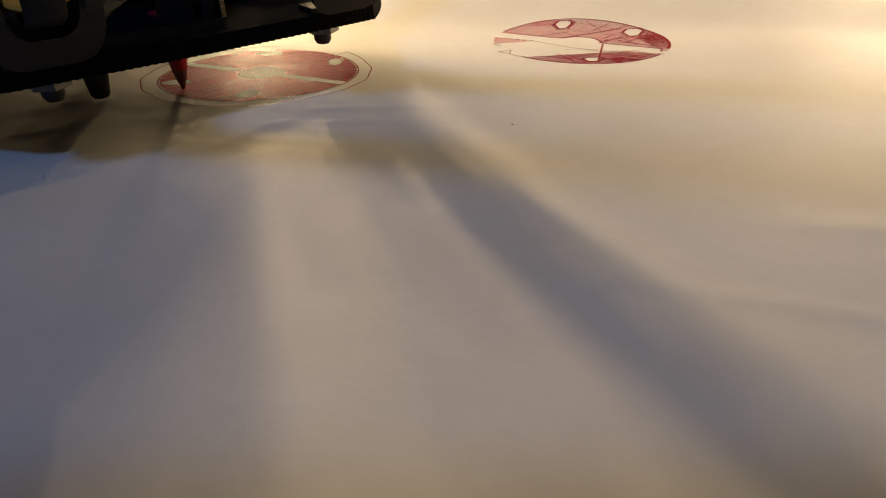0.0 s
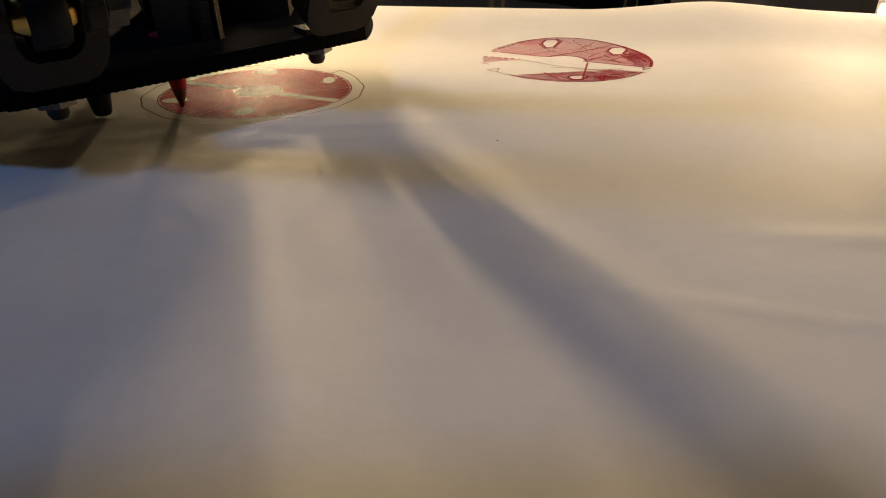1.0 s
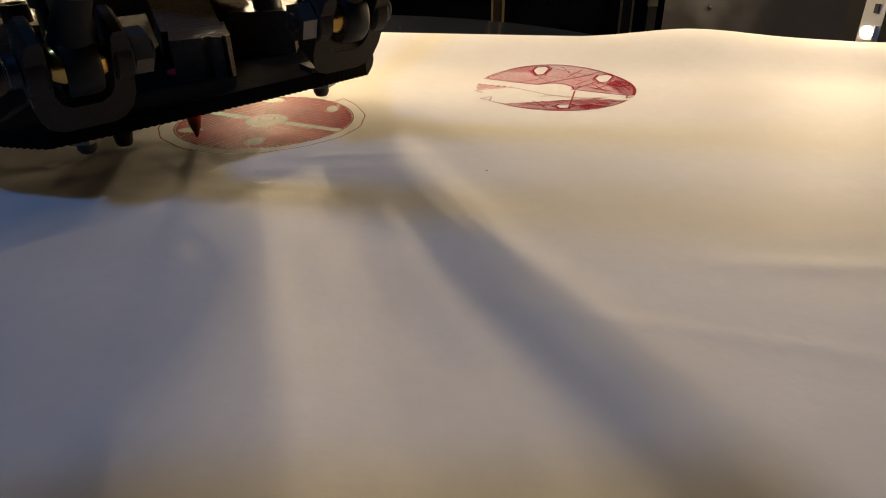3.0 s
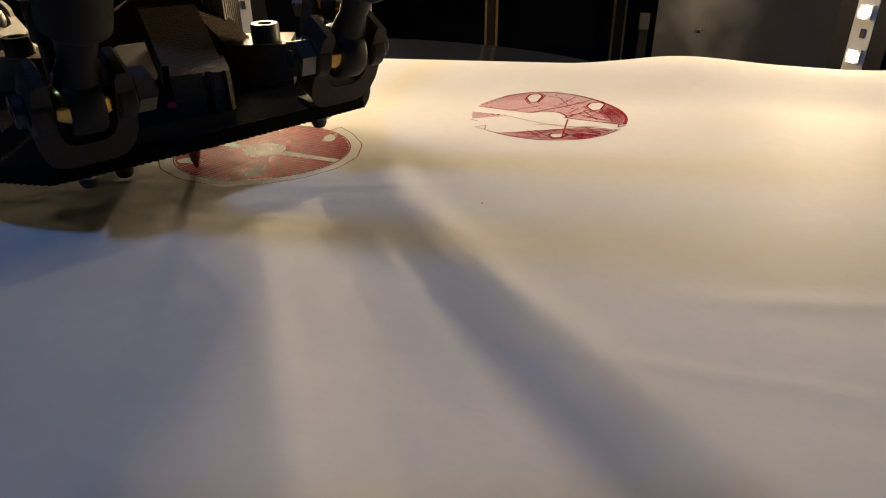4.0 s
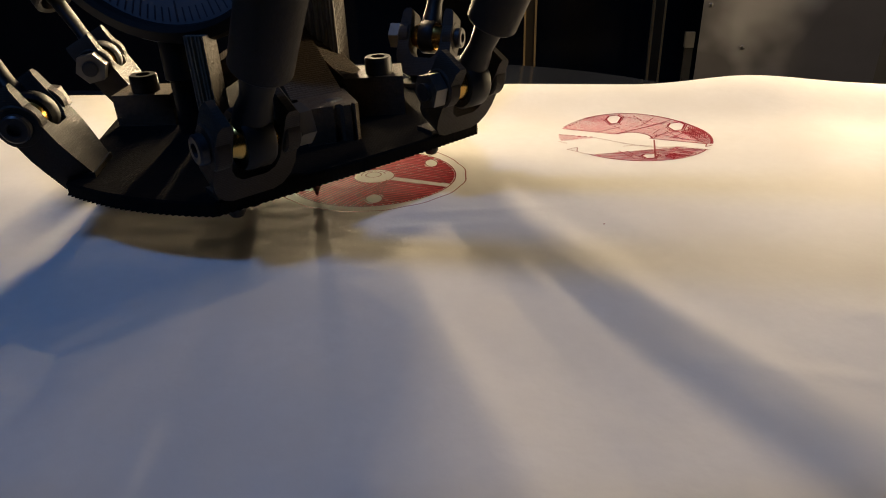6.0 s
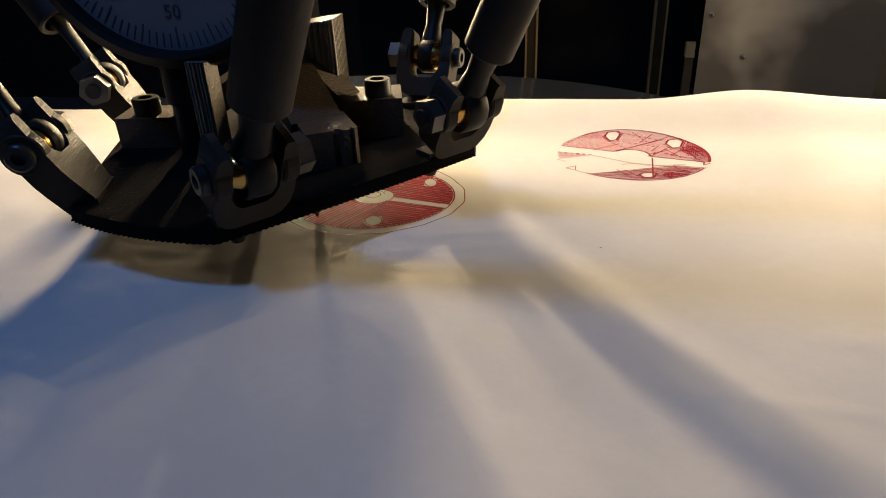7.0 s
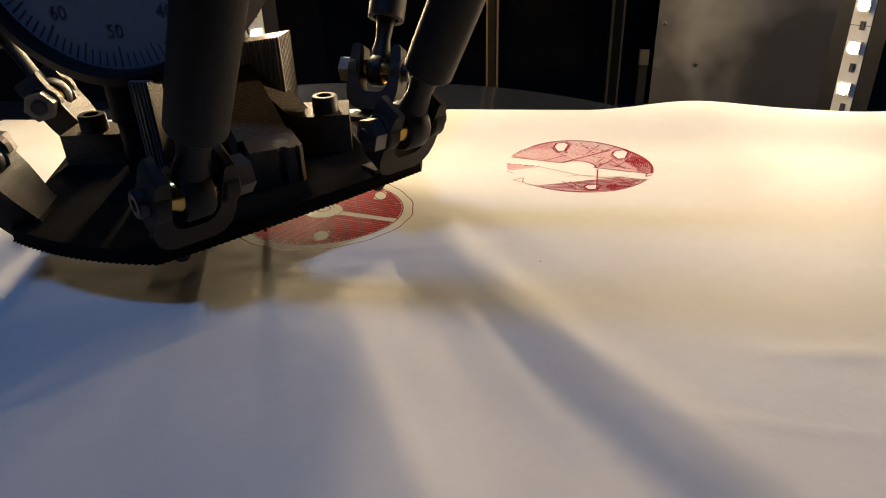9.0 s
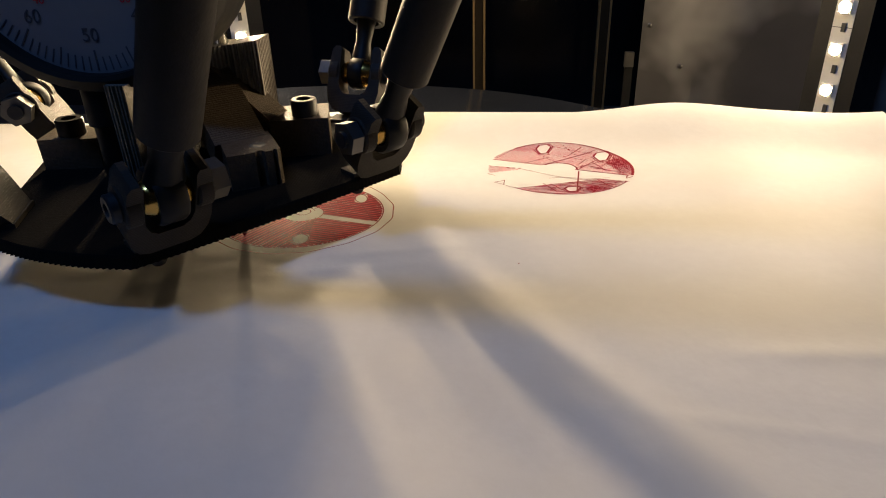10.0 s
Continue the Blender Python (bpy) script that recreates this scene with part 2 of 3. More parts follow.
def led_strip(at, face, count, first, lamp):
    """A frame post with a film strip of diodes; face is the direction in which the diodes look."""
    post = thing("frame_post", "black anodised aluminium frame post at the printer's corner", "frame post", (at[0], at[1], -60), "frame posts")
    turn = math.degrees(math.atan2(face[1], face[0]))
    post.rotation_euler = (0, 0, radians(turn))
    slot = [(-21, -10), (-1.2, -10), (-1.2, -3.4), (-5, -3.4), (-5, 3.4), (-1.2, 3.4), (-1.2, 10), (-21, 10), (-21, 3.4), (-17, 3.4), (-17, -3.4), (-21, -3.4)]
    part("profile", prism(slot, 0, 530, 0.4, None, 1), BLACK_ALU, post)
    strip = thing("led_strip", "lit warm white LED strip on a corner post", "LED strip", (at[0], at[1], -60), "LED strips")
    strip.rotation_euler = (0, 0, radians(turn))
    part("film", box((-1.2, -3.8, 42), (-0.9, 3.8, 440)), STRIP, strip, "white flexible circuit film")
    body = mesh_of("diode_body", box((-0.9, -2.5, -2.5), (0.55, 2.5, 2.5), 0.2, 1), STRIP)
    lens = mesh_of("diode_lens", lathe([(0, 0.72), (1.5, 0.70), (2.05, 0.56)], pose(0, 0, 0, 0, 90, 0), 20), lamp)
    chip = mesh_of("resistor", box((-0.9, -0.8, -1.6), (-0.2, 0.8, 1.6)), SOLDER)
    pad = mesh_of("cut_mark", box((-0.9, -3.8, -0.12), (-0.86, 3.8, 0.12)), SOLDER)
    for i in range(count):
        z = (first + 60 + 15.9 * i) * MM
        for name, me, dz in (("diode", body, 0), ("diode_lens", lens, 0), ("resistor", chip, -0.0075)):
            o = new(name, me)
            o.parent, o.location = strip, (0, 0.0008 if name == "resistor" else 0, z + dz)
        if i % 3 == 1:
            o = new("cut_mark", pad)
            o.parent, o.location = strip, (0, 0, z + 0.0083)
    return strip


led_strip((113.6, 118), (-0.76, -0.65), 10, -7.2, LED)
led_strip((-128.4, 118), (0.48, -0.88), 15, 15.5, LED_STRONGER)
side_panel = box((0, -3, -60), (150, 0, 420), 0.4)
side_panel.transform(Matrix.Translation((48 * MM, 170 * MM, 0)) @ pose(0, 0, 0, 0, 0, -18))
side_panel = whole("side_panel", side_panel, HAZED, "acrylic side panel of the enclosure with painted haze", "panel", "structure")
PANEL_AT = Matrix.Translation((48 * MM, 170 * MM, 0)) @ pose(0, 0, 0, 0, 0, -18)
# small steel heads set in the view where bright dots show on the panel
for u, z in ((3.2, 11.9), (19.1, -5.9)):
    head = lathe([(0, 0.3), (0.45, 0.3), (0.5, 0.75), (0.95, 0.5), (1.1, 0)], along((u, -3, z), (0, -1, 0)), 20)
    head.transform(PANEL_AT)
    part("screw_head", head, STEEL, side_panel, "small steel head for a bright dot on the panel")


# ---------------------------------------------------------------- the sheet of paper
def smooth01(v):
    v = min(1.0, max(0.0, v))
    return v * v * (3 - 2 * v)


def paper_z(x, y):
    """Height of the sheet in mm: flat where it was drawn on, curled up along its far edge."""
    curl = smooth01((y - 6) / 35) ** 1.3
    bump = 1.5 * math.exp(-((x - 38) / 17) ** 2) * smooth01((y + 45) / 83)
    along_edge = 4.6 + 1.2 * smooth01((x - 85) / 25) - 4.4 * smooth01((-60 - x) / 80)
    away = smooth01((math.hypot(x + 25, (y + 15) * 1.1) - 55) / 70)
    wave = 0.35 * noise.noise(Vector((x / 45, y / 45, 3.1))) + 0.2 * noise.noise(Vector((x / 16, y / 16, 7.7))) + 0.05 * noise.noise(Vector((x / 5, y / 6, 1.7)))
    ridge = 0.14 * math.exp(-((y + 80 - 0.05 * (x - 30)) / 2.2) ** 2) * smooth01((x - 15) / 12) * smooth01((62 - x) / 16)
    crease = 0.0
    for cx, cy, slant, reach in ((-42, -58, 0.22, 16), (-30, -49, 0.30, 14), (-60, -66, -0.10, 18), (66, -52, 0.08, 18), (20, -96, -0.12, 22)):
        crease += 0.07 * math.exp(-((y - cy - slant * (x - cx)) / 1.3) ** 2 - ((x - cx) / reach) ** 2)
    # wet ink cockles the sheet round the drawing; swell shaped to dim strip light
    swell_area = smooth01((x + 128) / 22) * smooth01((-16 - x) / 30)
    swell = 0.6 * math.exp(-((y + 49) / 12) ** 2)
    cockle = (0.11 * noise.noise(Vector((x / 7, y / 4, 5.2))) + 0.05 * noise.noise(Vector((x / 3.2, y / 2.6, 9.4)))) * math.exp(-((y + 54) / 22) ** 4) * smooth01((math.hypot(x + 58, y + 33) - 19) / 5)
    return 0.2 + bump + curl * along_edge + away * wave + ridge + crease + swell_area * (swell + cockle)


X0, X1, Y1 = -190.0, 95.0, 38.0


def far_edge(x):
    """The sheet's far edge, drawn out to a blunt corner to fit the camera's view."""
    return Y1 + 5.5 * smooth01(1 - abs(x - 37.5) / (32 if x < 37.5 else 44)) ** 0.8


def near_edge(x):
    """The sheet's near edge, cut a little askew."""
    return -128.2 - 0.17 * (x + 53)


bm = bmesh.new()
nx, ny = 290, 200
layers = []
for drop in (0.0, -0.12):
    layers.append([[bm.verts.new((x * MM, y * MM, (paper_z(x, y) + drop) * MM))
                    for x, y in ((x, near_edge(x) + (far_edge(x) - near_edge(x)) * j / ny) for x in (X0 + (X1 - X0) * i / nx for i in range(nx + 1)))]
                   for j in range(ny + 1)])
up, low = layers
for j in range(ny):
    for i in range(nx):
        bm.faces.new((up[j][i], up[j][i + 1], up[j + 1][i + 1], up[j + 1][i]))
        bm.faces.new((low[j][i], low[j + 1][i], low[j + 1][i + 1], low[j][i + 1]))
rim_up = up[0] + [r[-1] for r in up[1:]] + up[-1][-2::-1] + [r[0] for r in up[-2:0:-1]]
rim_low = low[0] + [r[-1] for r in low[1:]] + low[-1][-2::-1] + [r[0] for r in low[-2:0:-1]]
for i in range(len(rim_up)):
    j = (i + 1) % len(rim_up)
    bm.faces.new((rim_up[i], rim_low[i], rim_low[j], rim_up[j]))
paper = whole("paper_sheet", bm, PAPER, "white sheet of drawing paper curling at its far edge", "paper")


# ---------------------------------------------------------------- the two drawings in red ink
def ribbon(bm, a, b, width, lift=0.03, wob=0.0, pieces=1):
    """A pen line of that width (mm) on the paper from a to b."""
    d = Vector((b[0] - a[0], b[1] - a[1]))
    if d.length < 0.05:
        return
    n = Vector((-d.y, d.x)).normalized() * width / 2
    pieces = max(pieces, int(d.length / 1.5))
    row = []
    for i in range(pieces + 1):
        s = i / pieces
        x, y = a[0] + d.x * s, a[1] + d.y * s
        k = wob * noise.noise(Vector((x * 0.5, y * 0.5, 1.0)))
        x, y = x + n.x * k, y + n.y * k
        z = paper_z(x, y) + lift
        row.append((bm.verts.new(((x + n.x) * MM, (y + n.y) * MM, z * MM)), bm.verts.new(((x - n.x) * MM, (y - n.y) * MM, z * MM))))
    for p, q in zip(row, row[1:]):
        bm.faces.new((p[0], p[1], q[1], q[0]))


def path_line(bm, pts, width, lift=0.04):
    for a, b in zip(pts, pts[1:]):
        ribbon(bm, a, b, width, lift)


def arc(c, r, a0, a1, steps=48, ry=None, turn=0.0):
    out = []
    for i in range(steps + 1):
        a = radians(a0 + (a1 - a0) * i / steps)
        x, y = r * math.cos(a), (ry or r) * math.sin(a)
        ct, st = math.cos(radians(turn)), math.sin(radians(turn))
        out.append((c[0] + x * ct - y * st, c[1] + x * st + y * ct))
    return out


def hatch(bm, c, inside, angle, gap, width, reach, lift=0.03, step=0.22, jitter=0.0, wob=0.0):
    """Parallel pen lines at that angle over all places (relative to c) for which inside(x, y) holds."""
    ca, sa = math.cos(radians(angle)), math.sin(radians(angle))
    k = -reach
    while k < reach:
        off = k + random.uniform(-jitter, jitter)
        start, s = None, -reach
        while s <= reach + step:
            x, y = s * ca - off * sa, s * sa + off * ca
            ok = s <= reach and inside(x, y)
            if ok and start is None:
                start = (x, y)
            elif not ok and start is not None:
                end = (x - step * ca, y - step * sa)
                ribbon(bm, (c[0] + start[0], c[1] + start[1]), (c[0] + end[0], c[1] + end[1]), width * random.uniform(0.8, 1.15), lift, wob, 3)
                start = None
            s += step
        k += gap


BAR = -19.0
CB, SB = math.cos(radians(BAR)), math.sin(radians(BAR))


def in_bar(x, y):
    """Place along and across the drawings' bar."""
    return x * CB + y * SB, -x * SB + y * CB


def in_holes(x, y, holes):
    return any(((x - hx) / rx) ** 2 + ((y - hy) / ry) ** 2 < 1 for hx, hy, rx, ry in holes)


def drawing(name, label):
    return thing(name, label, "drawing", group="ink drawings")


# first drawing: upper half complete, lower half begun
C2 = (0.0, 0.0)
R2 = 18.5
HOLES2 = [(-3.5, 14.0, 2.0, 3.4), (11.9, 8.8, 2.2, 3.7), (2.4, -15.0, 1.9, 1.8)]


def upper2(x, y):
    u, v = in_bar(x, y)
    return math.hypot(x, y) < R2 - 0.2 and v > 0.3 and math.hypot(x, y + 0.8) > 4.5 and not in_holes(x, y, HOLES2)


def lower2(x, y):
    top = -14.8 + (x + 10.5) * 0.338 if x < 9.3 else -8.1 - 0.2 * (x - 9.3)
    return math.hypot(x, y) < R2 - 0.2 and y < top and not in_holes(x, y, HOLES2)


def left2(x, y):
    return math.hypot(x, y) < R2 - 0.2 and x < -9.5 and -1.4 - 0.40 * (-9.5 - x) < y < -1.3 + 0.30 * (-9.5 - x)


d2 = drawing("circle_drawing", "red pen drawing of a barred disc, half hatched, on the paper")
bm = bmesh.new()
hatch(bm, C2, upper2, BAR + 1, 0.52, 0.17, R2, 0.03, wob=0.3)
hatch(bm, C2, lambda x, y: upper2(x, y) and -12 < x < -4.4 and y > 12.5, BAR + 22, 0.7, 0.14, R2, 0.034)
hatch(bm, C2, lower2, 2, 0.52, 0.13, R2, 0.03)
hatch(bm, C2, left2, BAR + 12, 0.5, 0.15, R2, 0.03)
tagged(part("hatching", bm, INK_PALE, d2), "dense red pen hatching", kind="stuff")
bm = bmesh.new()
path_line(bm, arc(C2, R2 - 0.1, -17, 70, 50), 0.7)
path_line(bm, arc(C2, R2 - 0.1, 70, 128, 40), 0.45)
path_line(bm, arc(C2, R2 - 0.1, 128, 157, 20), 0.16)
path_line(bm, arc(C2, R2 - 0.1, -128, -32, 50), 0.30)
path_line(bm, [(3.9, -1.2), (16.8, -5.5)], 0.42)
path_line(bm, [(-17.2, 6.1), (-4.3, 1.9)], 0.2)
path_line(bm, arc((0, -0.8), 4.5, 142, -6, 24), 0.4)
path_line(bm, [(-10.5, -14.9), (9.3, -8.1), (16.4, -9.6)], 0.16)
for hx, hy, rx, ry in HOLES2:
    rim = [(hx + u * rx * 1.05, hy + v * ry) for u, v in ((-1, 0.05), (-0.55, 0.78), (0.55, 1.0), (1.0, 0.5), (0.4, -0.72), (-0.5, -0.95), (-1, 0.05))]
    path_line(bm, rim, 0.5)
    path_line(bm, [(hx + (x - hx) * 1.28, hy + (y - hy) * 1.2 - 0.15) for x, y in rim[2:]], 0.26)
# stray construction strokes across the upper half
rng = random.Random(4)


def broken(a, b, dashes, width=0.24):
    """A stroke, dashed where dashes is set."""
    n = max(2, int(math.dist(a, b) / 0.75)) if dashes else 1
    for k in range(n):
        if not dashes or k % 2 == 0:
            p, q = k / n, (k + 1) / n
            ribbon(bm, (a[0] + (b[0] - a[0]) * p, a[1] + (b[1] - a[1]) * p), (a[0] + (b[0] - a[0]) * q, a[1] + (b[1] - a[1]) * q), width, 0.045)


for a, b in (((-3.0, 2.9), (11.2, 14.2)), ((-4.3, 1.9), (9.6, 12.4)), ((-8.9, 3.2), (-2.2, 8.4)), ((2.9, 9.4), (6.9, 15.6)), ((4.5, 0.2), (11.8, 5.2)),
             ((7.5, 1.7), (13.1, -2.3)), ((8.8, 4.5), (11.7, -2.3)), ((10.8, 5.2), (16.3, -2.8)), ((13.6, 4.7), (15.2, -3.5)), ((9.6, -0.3), (13.6, 4.7)),
             ((4.8, -1.2), (9.9, 5.9)), ((6.1, 2.2), (5.4, -0.5)), ((7.4, 6.8), (5.2, 2.6)), ((13.9, 10.2), (17.4, -2.0)), ((8.0, 0.4), (16.6, -4.1))):
    broken(a, b, False, 0.24)
for a, b in (((-0.9, 16.4), (10.4, 10.2)), ((-2.6, 10.6), (9.3, 5.2)), ((1.9, 17.0), (4.9, 10.2)), ((-11.8, 13.9), (-6.5, 17.2)), ((-4.7, 10.3), (-0.1, 3.4)),
             ((-16.4, 7.2), (-11.8, 13.9)), ((-18.0, 0.8), (-9.7, -0.9)), ((-9.7, -0.9), (-13.5, -0.6))):
    broken(a, b, True, 0.3)
for a, b in (((-4.4, -11.6), (-1.4, -16.9)), ((-2.6, -11.6), (0.0, -15.9)), ((0.9, -10.8), (3.0, -11.4)), ((8.8, -8.4), (11.2, -12.8)), ((5.1, -14.3), (14.5, -9.8)),
             ((8.3, -15.8), (12.3, -12.8)), ((5.0, -10.4), (12.6, -13.0))):
    broken(a, b, False, 0.24)
for k in range(9):
    y = -10.1 - 0.78 * k
    for x0, x1 in ((-10.2 + 2.2 * (k - 4), 14.6 - 0.9 * k),):
        x = max(x0, -9.6 + 2.9 * (-14.6 - y) if y < -14.6 else (y + 14.8) / 0.338 - 9.9)
        while x < x1:
            e = min(x + rng.uniform(2, 6), x1)
            if lower2(x, y) and lower2(e, y) and not (y < -13.6 and x < 4.4 and e > -0.4):
                ribbon(bm, (x, y), (e, y + rng.uniform(-0.05, 0.05)), 0.17, 0.04)
            x = e + 0.15
hatch(bm, C2, lower2, 9, 0.95, 0.2, R2, 0.042, jitter=0.08)
for k in range(130):
    c, r = ((15.2, 4.2), 2.4) if k % 2 else ((8.4, -14.8), 2.4)
    a, b = rng.uniform(0, 6.28), rng.uniform(0, 6.28)
    p, q = [(c[0] + r * 1.2 * math.cos(v), c[1] + r * (1.0 if k % 2 else 0.62) * math.sin(v)) for v in (a, b)]
    if (upper2(*p) or lower2(*p)) and (upper2(*q) or lower2(*q)):
        ribbon(bm, p, q, 0.16, 0.045)
hatch(bm, C2, lambda x, y: upper2(x, y) and x > 13.4 + 0.05 * y * y / 4 and -1.0 < y < 11.5, BAR + 96, 0.5, 0.2, R2, 0.045, jitter=0.08)
hatch(bm, C2, lambda x, y: upper2(x, y) and x > 14.2 and y < 7.5, BAR + 22, 0.62, 0.18, R2, 0.047, jitter=0.1)
tagged(part("outline", bm, INK_DARK, d2), "dark red outline strokes", kind="stuff")
bm = bmesh.new()
path_line(bm, [(4.8, -2.6), (3.3, -16.6)], 0.36, 0.05)
path_line(bm, [(-9.5, -1.3), (-2, -6.0), (4, -8.6), (12, -7.2)], 0.16, 0.05)
path_line(bm, [(-18.2, -5.0), (-16.2, -6.4)], 0.18, 0.05)
path_line(bm, [(-16.3, -11.2), (-13.8, -9.6), (-14.0, -12.6), (-16.3, -11.2)], 0.17, 0.05)
path_line(bm, [(-14.0, -12.6), (-12.5, -14.0), (-10.4, -14.9)], 0.17, 0.05)
path_line(bm, [(-3, -8), (0, -7.0), (3, -7.4), (9, -9.5), (16, -9.8)], 0.14, 0.05)
path_line(bm, [(16.4, -5.6), (15.9, -7.6), (17.6, -6.4)], 0.3, 0.05)
tagged(part("stray_ink", bm, INK_LINE, d2), "thin brownish stray pen lines", kind="stuff")

# second drawing, under the pen: disc with a bar, a centre disc and a ring round it
C1 = (-58.0, -33.0)
R1 = 17.8
BAR1 = -15.0
HOLES1 = [(11.0, 10.0, 1.4, 2.7), (-4.4, 14.6, 2.9, 1.8), (3.4, -13.4, 1.7, 2.5), (-12.4, -8.3, 2.4, 2.0)]


def over_bar1(x, y):
    """Place across the bar of the second drawing."""
    return -x * math.sin(radians(BAR1)) + y * math.cos(radians(BAR1))


def half1(x, y):
    v = over_bar1(x, y)
    return math.hypot(x, y) < R1 - 0.2 and (v > 1.5 or v < -0.85) and math.hypot(x, y - 0.4) > 4.4 and not in_holes(x, y, HOLES1)


d1 = drawing("ringed_drawing", "red pen drawing of a barred disc in a ring, being drawn")
bm = bmesh.new()
hatch(bm, C1, lambda x, y: half1(x, y) and (x > 2.5 or y > 0), BAR1 - 2, 0.62, 0.62, R1, 0.02, wob=0.3)
hatch(bm, C1, lambda x, y: half1(x, y) and x < 3.5, BAR1 + 80, 0.62, 0.60, R1, 0.025)
tagged(part("wash", bm, INK_WASH, d1), "pale red pen hatching", kind="stuff")
bm = bmesh.new()
hatch(bm, C1, lambda x, y: half1(x, y) and over_bar1(x, y) < 0 and x > 2.0, BAR1 + 1, 0.95, 0.42, R1, 0.035, jitter=0.05, wob=0.35)
hatch(bm, C1, lambda x, y: half1(x, y) and over_bar1(x, y) > 0, BAR1 - 1, 0.95, 0.42, R1, 0.035, jitter=0.05, wob=0.35)
hatch(bm, C1, lambda x, y: half1(x, y) and over_bar1(x, y) < 0 and x < 3.5, BAR1 + 80, 0.95, 0.44, R1, 0.04, jitter=0.05, wob=0.4)
hatch(bm, C1, lambda x, y: half1(x, y) and math.hypot(x, y) > R1 - 3.2 and x > 0, BAR1 + 30, 1.3, 0.22, R1, 0.045, jitter=0.1)
tagged(part("hatching", bm, INK, d1), "dense dark red pen hatching", kind="stuff")
bm = bmesh.new()
path_line(bm, [(C1[0] + x, C1[1] + y) for x, y in arc((0, 0), R1, 0, 360, 96)], 0.26)
c1, s1 = math.cos(radians(BAR1)), math.sin(radians(BAR1))
for v in (1.5, -0.85):
    r = math.sqrt(R1 * R1 - v * v)
    for u0, u1 in ((4.4, r), (-r, -4.4)):
        path_line(bm, [(C1[0] + u * c1 - v * s1, C1[1] + u * s1 + v * c1) for u in (u0, u1)], 0.3)
path_line(bm, [(C1[0] + x, C1[1] + y) for x, y in arc((0, 0.4), 4.4, 0, 360, 40)], 0.24)
path_line(bm, [(C1[0] + x, C1[1] + y) for x, y in arc((-0.4, 1.3), 1.7, 0, 360, 24)], 0.2)
path_line(bm, [(C1[0] + x, C1[1] + y) for x, y in arc((-0.4, 1.3), 2.6, 20, 200, 24)], 0.16)
for hx, hy, rx, ry in HOLES1:
    path_line(bm, [(C1[0] + x, C1[1] + y) for x, y in arc((hx, hy), rx, 0, 360, 20, ry, 20)], 0.26)
path_line(bm, [(C1[0] + x, C1[1] + y) for x, y in ((3.3, -1.8), (4.1, -9.6), (5.2, -12.2))], 0.26)
path_line(bm, [(C1[0] + x, C1[1] + y) for x, y in ((11.7, 6.5), (16.3, -2.7))], 0.28)
path_line(bm, [(C1[0] + x, C1[1] + y) for x, y in ((1.6, 3.6), (8.0, 8.4))], 0.24)
path_line(bm, [(C1[0] + x, C1[1] + y) for x, y in ((-17.2, 3.4), (-13.6, 6.6), (-4.5, 2.6))], 0.24)
tagged(part("outline", bm, INK_DARK, d1), "dark red outline strokes", kind="stuff")
bm = bmesh.new()
ring = [(C1[0] + r * math.cos(radians(a)), C1[1] + r * math.sin(radians(a))) for a, r in
        ((58 - i * 3.2, 20.1 + 1.1 * smooth01((i - 40) / 50) + 0.9 * smooth01((6 - i) / 6) - 0.35 * math.sin(i * 0.9) * 0.4) for i in range(100))]
path_line(bm, [(C1[0] + 8.6, C1[1] + 13.2)] + ring, 0.24)
part("ring", bm, INK_LINE, d1, "thin brownish ring line")
bm = bmesh.new()
for i in range(46):
    a = rng.uniform(0, 360)
    ribbon(bm, (-58.0 + rng.gauss(0, 0.4), -44.8 + rng.gauss(0, 0.3)), (-58.0 + 0.9 * math.cos(a), -44.8 + 0.6 * math.sin(a)), 0.3, 0.05)
part("blot", bm, INK_DARK, d1, "dark ink blot")
bm = lathe([(0, 0.05), (0.12, 0.05), (0.17, 0.0)], Matrix.Translation((-10.4 * MM, -53.6 * MM, paper_z(-10.4, -53.6) * MM)), 10)
whole("ink_speck", bm, INK_DARK, "tiny dark ink speck on the paper", "speck")


# ---------------------------------------------------------------- the effector that carries the pen
PEN = (-66.7, -45.2)
EFF = (-78.4, -33.6)
Z_LOW, Z_TOP = 11.2, 13.6
SIDE = (-41.5, 78.5, 198.5)
FORK_AT, BALL_N, BALL_Z = 21.4, 37.2, 23.7
LEAN = pose(0, 0, 0, 2.3, 0.2, 0)
ARM_WAY = ((0.40, -0.30, 0.87), (0.12, 0.42, 0.90), (-0.62, 0.20, 0.75))

effector = thing("effector", "dark grey 3D-printed effector of a delta printer holding a pen", "print head", (EFF[0], EFF[1], 0))
effector.rotation_euler = (radians(2.3), radians(0.2), 0)


def plate_outline(step=0.55):
    """Hexagon with three long and three short sides, each bowed a little outwards."""
    corners = [a + s for a in SIDE for s in (-39.5, 39.5)]
    pts = []
    for i, a in enumerate(corners):
        b = corners[(i + 1) % 6]
        p = Vector((43.2 * math.cos(radians(a)), 43.2 * math.sin(radians(a))))
        q = Vector((43.2 * math.cos(radians(b)), 43.2 * math.sin(radians(b))))
        bow = 0.7 if i % 2 == 0 else 2.0
        out = ((p + q) / 2).normalized()
        n = int((q - p).length / step)
        for k in range(n):
            s = k / n
            pts.append(p.lerp(q, s) + out * bow * 4 * s * (1 - s))
    return pts


